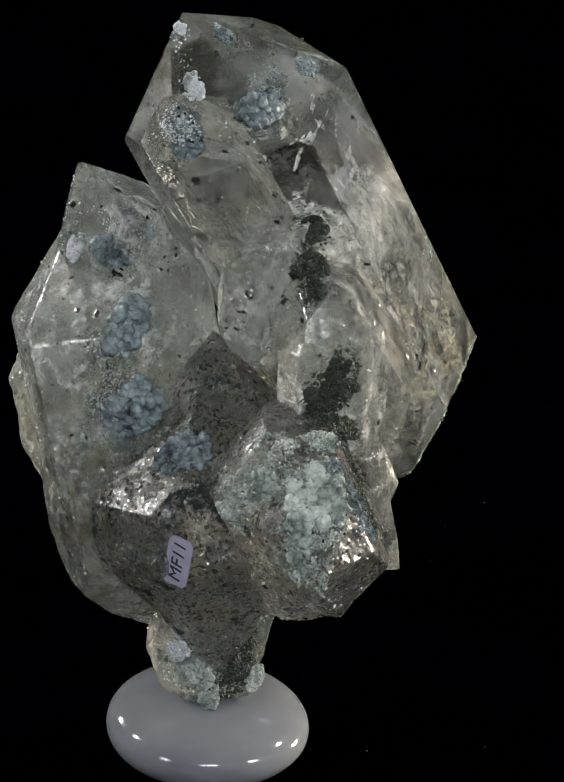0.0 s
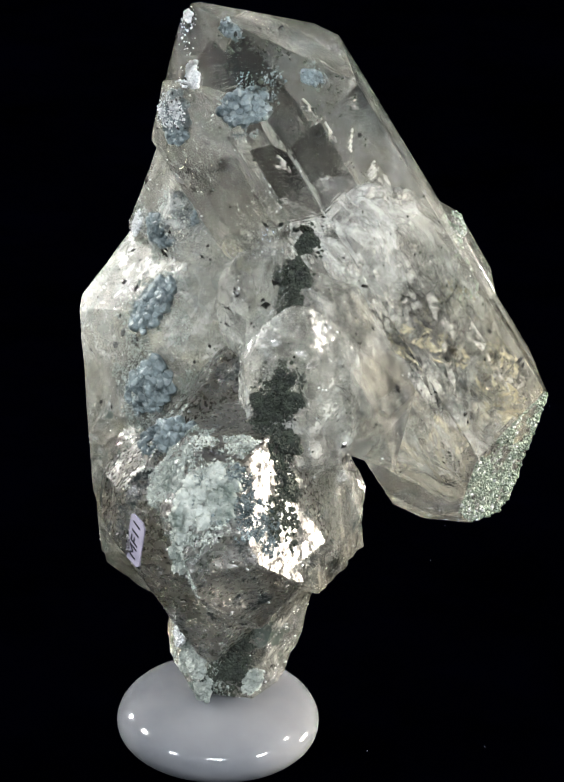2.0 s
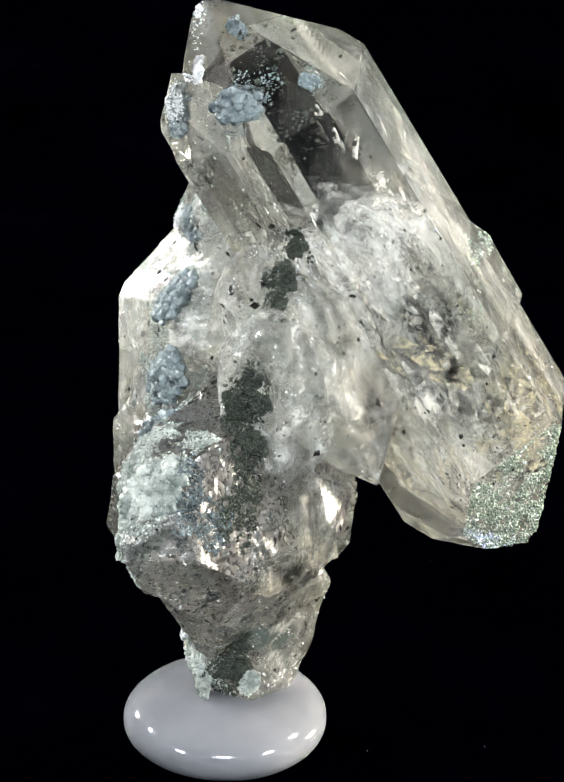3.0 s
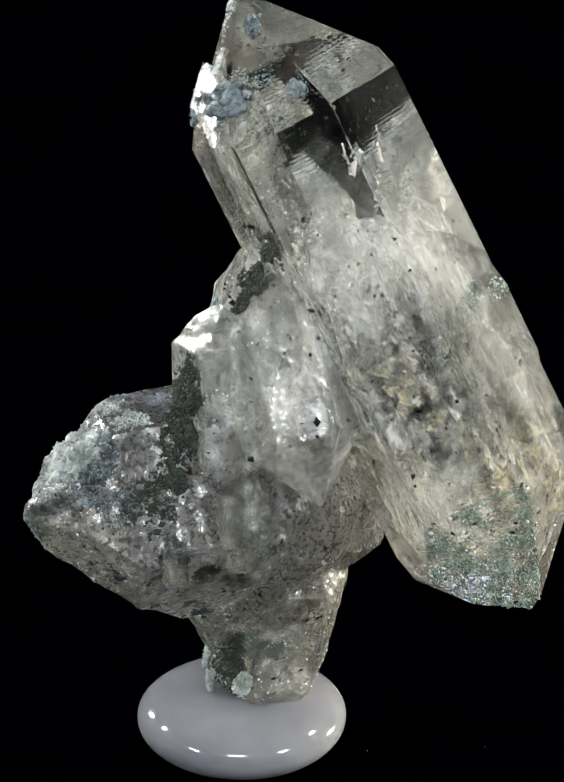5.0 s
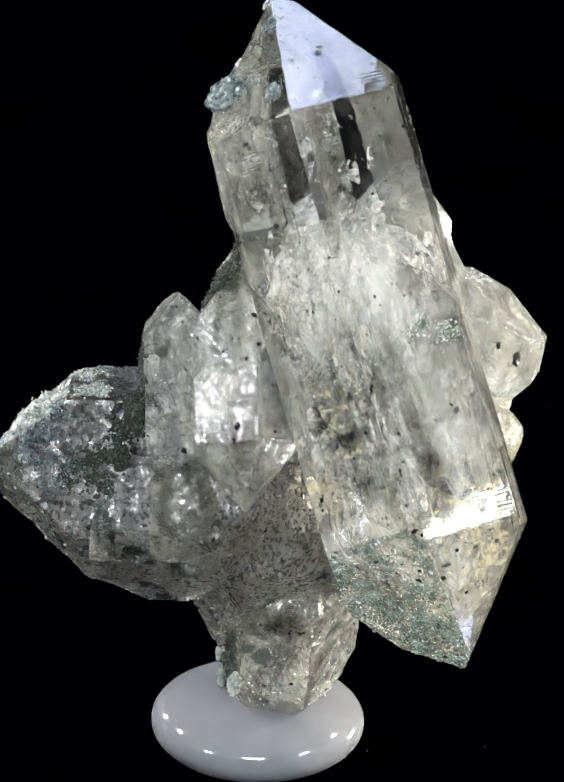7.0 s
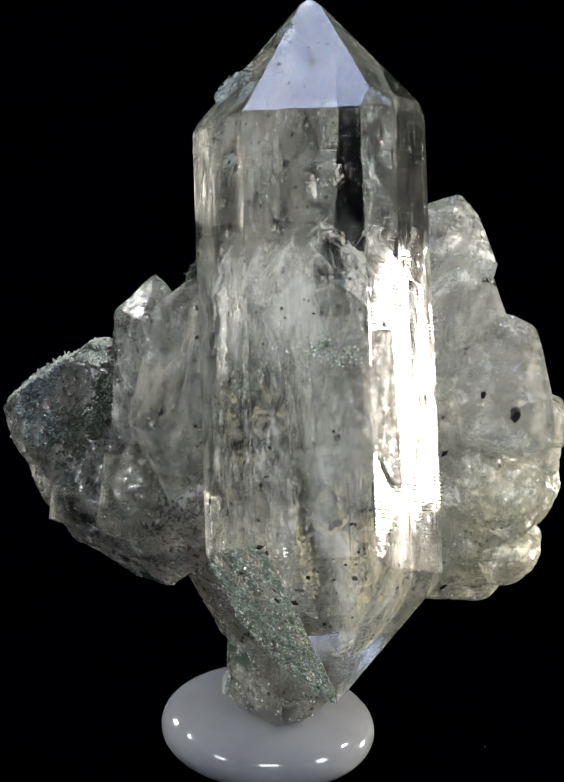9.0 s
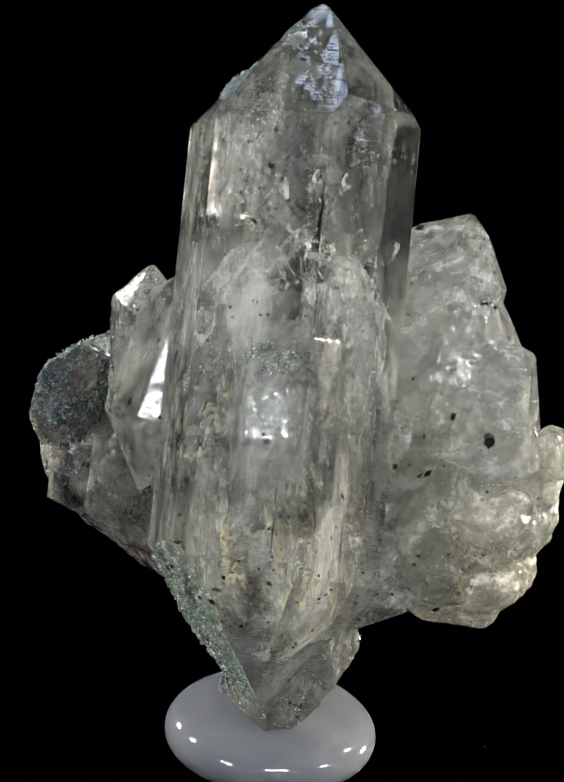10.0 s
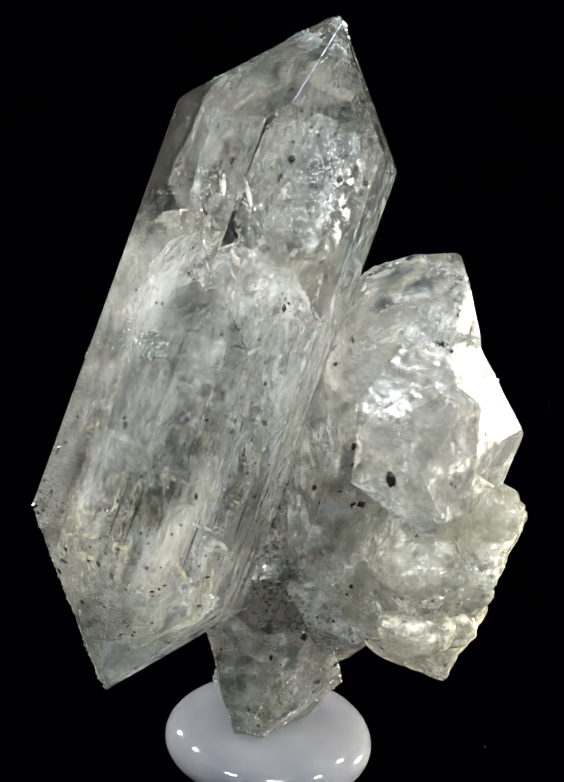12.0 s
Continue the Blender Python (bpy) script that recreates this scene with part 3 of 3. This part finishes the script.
BLUISH = near(((16.6, -25.2, -6.9), 4.6), ((15.0, -30.0, -2.2), 4.4), ((14.0, -27.0, 1.0), 3.0), ((8.0, -30.5, -1.0), 3.0))
scatter(FRONT, 2200, (0.06, 0.26), BLUE, "blue_crust", "blue-green chlorite crust", BLUISH, 302, 1.1, 0.25)
SOOTY = near(((12.1, -12.7, 5.3), 4.6), ((12.0, -16.2, -1.0), 4.6), ((18.9, -12.9, -17.2), 3.2), ((12.2, -18.1, -20.9), 5.0), ((17.0, -20.0, -5.0), 3.0), ((14.5, -22.5, -12.0), 4.0), ((16.5, -21.0, -8.0), 4.5), shun=Vector((-1, 0, 0)))
for ob, count in ((FRONT, 1700), (CORE, 700), (BLOCK, 200)):
    scatter(ob, count, (0.08, 0.4), DARK, "black_crust", "black-green chlorite crust", SOOTY, 303, 0.8, 0.2)
HALO = near(((-18.6, 2.5, 10.0), 7.5), ((-17.2, -0.4, -2.2), 8.0), ((-21.5, 9.2, 19.6), 5.5), ((-18.0, 10.5, 23.0), 5.0), ((-9.3, -8.0, -5.6), 6.5), ((-27.0, 12.4, 18.6), 4.0))
for ob, count in ((BROAD, 5200), (SPIRE, 1200), (CORE, 1200)):
    scatter(ob, count, (0.05, 0.17), FUZZ, "furry_crust", "pale fluffy chlorite crust", HALO, 304, 1.1, 0.2)
SOOT_TOP = near(((8.8, -0.6, 28.3), 4.2), ((9.4, -3.0, 23.6), 3.8), ((9.4, -4.6, 20.2), 3.0), ((12.6, -13.6, 11.2), 4.0), ((11.0, -13.8, 7.0), 4.4))
for ob, count in ((KNOB, 380), (DOME, 420), (STRIP, 250), (MAIN, 220)):
    scatter(ob, count, (0.06, 0.36), DARK, "black_crust", "black-green chlorite crust", SOOT_TOP, 305, 0.9, 0.2)
RIMED = near(((-11.6, -0.9, 58.6), 2.6), ((-11.4, -2.2, 54.5), 2.0), ((-9.4, -3.0, 50.6), 2.4), ((-10.8, -5.6, 45.6), 3.4))
for ob, count in ((MAIN, 420), (SHOULDER, 800)):
    scatter(ob, count, (0.05, 0.2), FROST_SPARKLE, "frost_crust", "white frosted crust", RIMED, 306, 1.0, 0.2)
TUFTS = near(((0.6, -4.6, 48.4), 5.0), ((6.8, 3.1, 51.7), 2.6), ((-5.2, 0.3, 57.2), 2.8), ((3.0, -1.0, 52.0), 3.0))
scatter(MAIN, 1500, (0.05, 0.2), BLUE, "blue_crust", "blue-green chlorite crust", TUFTS, 307, 1.0, 0.2)
FOOTING = near(((-6.6, -2.4, -45.4), 6.0), ((-8.6, -0.8, -39.0), 5.0), ((-4.6, -3.0, -50.0), 5.0))
scatter(NECK, 2600, (0.06, 0.24), FUZZ, "furry_crust", "pale grey furry crust", FOOTING, 308, 1.0, 0.2)
scatter(NECK, 1000, (0.08, 0.36), DARK, "black_crust", "black-green chlorite crust", near(((-1.6, -0.9, -46.0), 4.6), ((0.6, -0.6, -41.0), 3.2), ((-3.0, -2.0, -51.0), 3.4)), 309, 0.8, 0.2)
SEAM = near(((25.6, 19.3, 17.2), 2.6), ((23.5, 22.0, 19.0), 2.4), ((21.5, 24.8, 21.0), 2.4), ((19.1, 27.4, 22.7), 2.6), ((18.5, 31.0, 22.0), 2.4))
for ob, count in ((MAIN, 420), (TWIN, 260)):
    scatter(ob, count, (0.06, 0.26), GREEN, "green_crust", "grey-green glittering seam", SEAM, 310, 0.7, 0.2)
    # Glints along the seam, as white grains.
    scatter(ob, count // 2, (0.06, 0.2), FROST_SPARKLE, "sparkle_grains", "white grains standing in for sparkle", SEAM, 311, 0.8, 0.3)
scatter(RIM, 420, (0.08, 0.2), GREEN, "green_crust", "yellow-green chlorite stain", stained, 200, 0.4)
scatter(RIM, 420, (0.08, 0.22), DARK, "dark_specks", "dark green specks", smudged, 201, 0.4)


def spot(at, radius, seed, away):
    """One black mica flake, set in the skin of the stone."""
    rnd = random.Random(seed)
    bm = bmesh.new()
    made = bmesh.ops.create_icosphere(bm, subdivisions=2, radius=radius)["verts"]
    d = (Vector(at) - Vector(away)).normalized()
    c = Vector(at) + d * 0.25
    stretch = Vector((rnd.uniform(0.6, 1.2), rnd.uniform(0.6, 1.2), rnd.uniform(0.7, 1.4)))
    for v in made:
        q = Vector((v.co.x * stretch.x, v.co.y * stretch.y, v.co.z * stretch.z)) * (1 + 0.5 * noise.noise((v.co + c) * 1.7))
        q -= d * q.dot(d) * 0.5
        v.co = (c + q) * 0.001 + Vector((0, 0, LIFT))
    part("mica_flake", bm, BLACK, SPECIMEN, "black mica flake")


AXIS_MID = (7.6, 17.8, 17.0)
for i, (at, r, away) in enumerate((
    ((24.6, 35.3, 0.4), 0.75, AXIS_MID), ((25.6, 35.0, 0.0), 0.55, AXIS_MID), ((31.4, 34.1, -7.7), 0.6, AXIS_MID), ((32.0, 24.3, -8.2), 0.4, AXIS_MID), ((13.7, 5.8, 43.3), 0.5, AXIS_MID), ((-1.2, 8.4, 56.0), 0.45, AXIS_MID),
    ((9.7, 0.3, 44.3), 0.5, AXIS_MID), ((6.0, 10.6, 53.3), 0.4, AXIS_MID), ((27.8, 37.3, -6.0), 0.35, AXIS_MID), ((25.1, 39.1, -3.6), 0.3, AXIS_MID), ((22.9, 33.4, 12.5), 0.45, AXIS_MID),
    ((-13.9, 38.6, 4.9), 0.9, (-20, 28, 4)), ((-9.0, 36.2, 9.0), 0.45, (-20, 28, 4)), ((-5.0, 28.4, -1.0), 0.4, (-10, 10, -5)), ((-20.9, 2.4, 3.8), 0.9, (-19, 15, -5)), ((-24.8, 3.1, 1.8), 0.5, (-19, 15, -5)), ((-24.5, 4.4, 6.1), 0.5, (-19, 15, -5)),
    ((-23.4, 3.0, 4.2), 0.5, (-19, 15, -5)), ((19.8, -12.5, -16.7), 0.7, (11, -16, -9)), ((20.2, -14.0, -16.4), 0.8, (11, -16, -9)), ((19.6, -13.2, -18.2), 0.6, (11, -16, -9)), ((20.0, -15.0, -18.4), 0.8, (11, -16, -9)), ((19.6, -16.4, -17.0), 0.6, (11, -16, -9)),
    ((17.8, 4.1, 17.0), 0.35, (14, 2, 6)), ((16.9, 3.2, 21.1), 0.5, (14, 2, 6)), ((16.0, 1.6, 11.9), 0.35, (14, 2, 6)), ((13.1, -12.0, 11.7), 0.5, (13, -8, 7)), ((12.6, -7.6, -4.7), 0.4, (5, 3, -15)), ((14.3, -8.0, -4.0), 0.5, (5, 3, -15)))):
    spot(at, r, i, away)


# ---- inside the large crystal: milky veils, some yellowed for warm lamplight, glinting cracks and dark needles ----
def sheet(centre, normal, wide, high, material, seed, name, parent):
    rnd = random.Random(seed)
    t, b, n = frame_of(Vector(normal))
    bm = bmesh.new()
    rings = []
    for side in (-0.06, 0.06):
        ring = []
        for k in range(18):
            a = k / 18 * 6.283
            s = 1 + 0.45 * noise.noise(Vector((math.cos(a) * 1.4, math.sin(a) * 1.4, seed * 3.3)))
            q = Vector(centre) + t * wide * s * math.cos(a) + b * high * s * math.sin(a)
            q += n * (side + 0.5 * noise.noise(q * 0.2))
            ring.append(bm.verts.new(q * 0.001))
        rings.append(ring)
    bm.faces.new(rings[0][::-1])
    bm.faces.new(rings[1])
    for k in range(18):
        bm.faces.new((rings[0][k], rings[0][(k + 1) % 18], rings[1][(k + 1) % 18], rings[1][k]))
    return part(name, bm, material, parent)


def cloud_body(parent, material, share, top, bottom, seed, label):
    """A milky zone inside a crystal, a ragged prism of its own."""
    return part("cloud_zone", crystal_mesh([12.5 * share] * 6, [top] * 6, [bottom] * 6, 0, 1.5, 2.0, seed), material, parent, label)


cloud_body(MAIN, HAZE, 0.86, 20, 30, 41, "milky zone")
cloud_body(MAIN, HAZE, 0.5, 15, 40, 42, "milky zone")
# The lower zone carries the lamp's yellow glow in its colour.
cloud_body(MAIN, LAMPLIT_HAZE, 0.72, 4, 46, 43, "milky zone coloured with warm lamp glow")
rnd = random.Random(7)
for i in range(12):
    a = rnd.random() * 6.283
    sheet((7.5 * math.cos(a), 7.5 * math.sin(a), rnd.uniform(-30, 8)), (rnd.gauss(0, 1), rnd.gauss(0, 1), rnd.gauss(0, 0.5)), rnd.uniform(3, 6), rnd.uniform(3, 7), VEIL, i, "veil", MAIN)
# Lower veils, coloured for the warm light that comes through here.
for i in range(9):
    a = rnd.random() * 6.283
    sheet((8 * math.cos(a), 8 * math.sin(a), rnd.uniform(-36, -8)), (rnd.gauss(0, 1), rnd.gauss(0, 1), rnd.gauss(0, 0.4)), rnd.uniform(3, 5), rnd.uniform(4, 8), LAMPLIT_VEIL, 20 + i, "veil", MAIN)
for i in range(120):
    a = rnd.random() * 6.283
    r = rnd.uniform(4, 12)
    sheet((r * math.cos(a), r * math.sin(a), rnd.gauss(-2, 11)), (rnd.gauss(0, 1), rnd.gauss(0, 1), rnd.gauss(0, 1)), rnd.uniform(0.5, 1.6), rnd.uniform(0.6, 2.4), GLINT, 40 + i, "glinting_crack", MAIN)
for i in range(48):
    k = rnd.randrange(6)
    a = radians(60 * k) + rnd.gauss(0, 0.06)
    r = rnd.uniform(5, 12)
    slide = rnd.uniform(-6, 6)
    sheet((r * math.cos(a) - slide * math.sin(a), r * math.sin(a) + slide * math.cos(a), rnd.uniform(-26, 14)), (math.cos(a), math.sin(a), rnd.gauss(0, 0.1)), rnd.uniform(0.4, 1.3), rnd.uniform(1.5, 4.5), GLINT, 200 + i, "glinting_crack", MAIN)
for x, y, z, length in ((10.5, 4.0, -26.0, 12.0), (8.5, 7.5, -24.0, 9.0), (4.0, 10.5, -28.0, 10.0), (-4.0, 10.0, -22.0, 8.0)):
    bm = bmesh.new()
    octahedron(bm, Vector((x, y, z)) * 0.001, Vector((0.00025, 0, 0)), Vector((0, 0.00025, 0)), Vector((0, 0, length * 0.0005)))
    part("needle", bm, DARK, MAIN, "dark needle")


# ---- the paper tag ----
def paper_tag():
    n = Vector((-0.5, -0.866, 0.05)).normalized()
    lean = Vector((0, 0, 1)) + Vector((0.87, -0.5, 0)) * 0.14
    up = (lean - n * lean.dot(n)).normalized()
    side = up.cross(n)
    bm = bmesh.new()
    w, h, thick, cut = 2.1, 3.9, 0.12, 0.6
    outline = [(-w + cut, -h), (w - cut, -h), (w, -h + cut), (w, h - cut), (w - cut, h), (-w + cut, h), (-w, h - cut), (-w, -h + cut)]
    rings = [[bm.verts.new(Vector((x, y, z)) * 0.001) for x, y in outline] for z in (-thick, thick)]
    bm.faces.new(rings[0][::-1])
    bm.faces.new(rings[1])
    for k in range(8):
        bm.faces.new((rings[0][k], rings[0][(k + 1) % 8], rings[1][(k + 1) % 8], rings[1][k]))
    tag = part("paper_tag", bm, PAPER, SPECIMEN, "small pale paper tag with inked letters")
    m = Matrix((side, up, n)).transposed().to_4x4()
    m.translation = (Vector((-9.3, -15.9, -19.4)) + n * 0.5) * 0.001 + Vector((0, 0, LIFT))
    tag.matrix_basis = m
    text = bpy.data.curves.new("writing", "FONT")
    text.body, text.size, text.align_x, text.align_y, text.extrude, text.shear = "MF11", 0.0029, "CENTER", "CENTER", 0.00003, 0.15
    text.materials.append(INK)
    ink = new("writing", text)
    ink.parent = tag
    ink.matrix_basis = pose(0, 0, 0.00018, 0, 0, 90)


paper_tag()


def lint():
    """Dust on the cloth beside the stone."""
    rnd = random.Random(3)
    bm = bmesh.new()
    for i in range(26):
        s = rnd.uniform(0.00005, 0.00016)
        octahedron(bm, Vector((rnd.uniform(0.015, 0.075), rnd.uniform(-0.02, 0.16), s * 0.6)), Vector((s, 0, 0)), Vector((0, s, 0)), Vector((0, 0, s)))
    tagged(part("lint", bm, LINT, None), "scattered pale lint on black cloth", "dust", kind="stuff")


lint()


def motions():
    """The stone and its foot turn steadily with the table, clockwise from above."""
    rows = [(0.25 * i, pose(0, 0, 0, 0, 0, -14.15 * 0.25 * i)) for i in range(49)]
    walk(SPECIMEN, rows)
    walk(FOOT, rows)


motions()
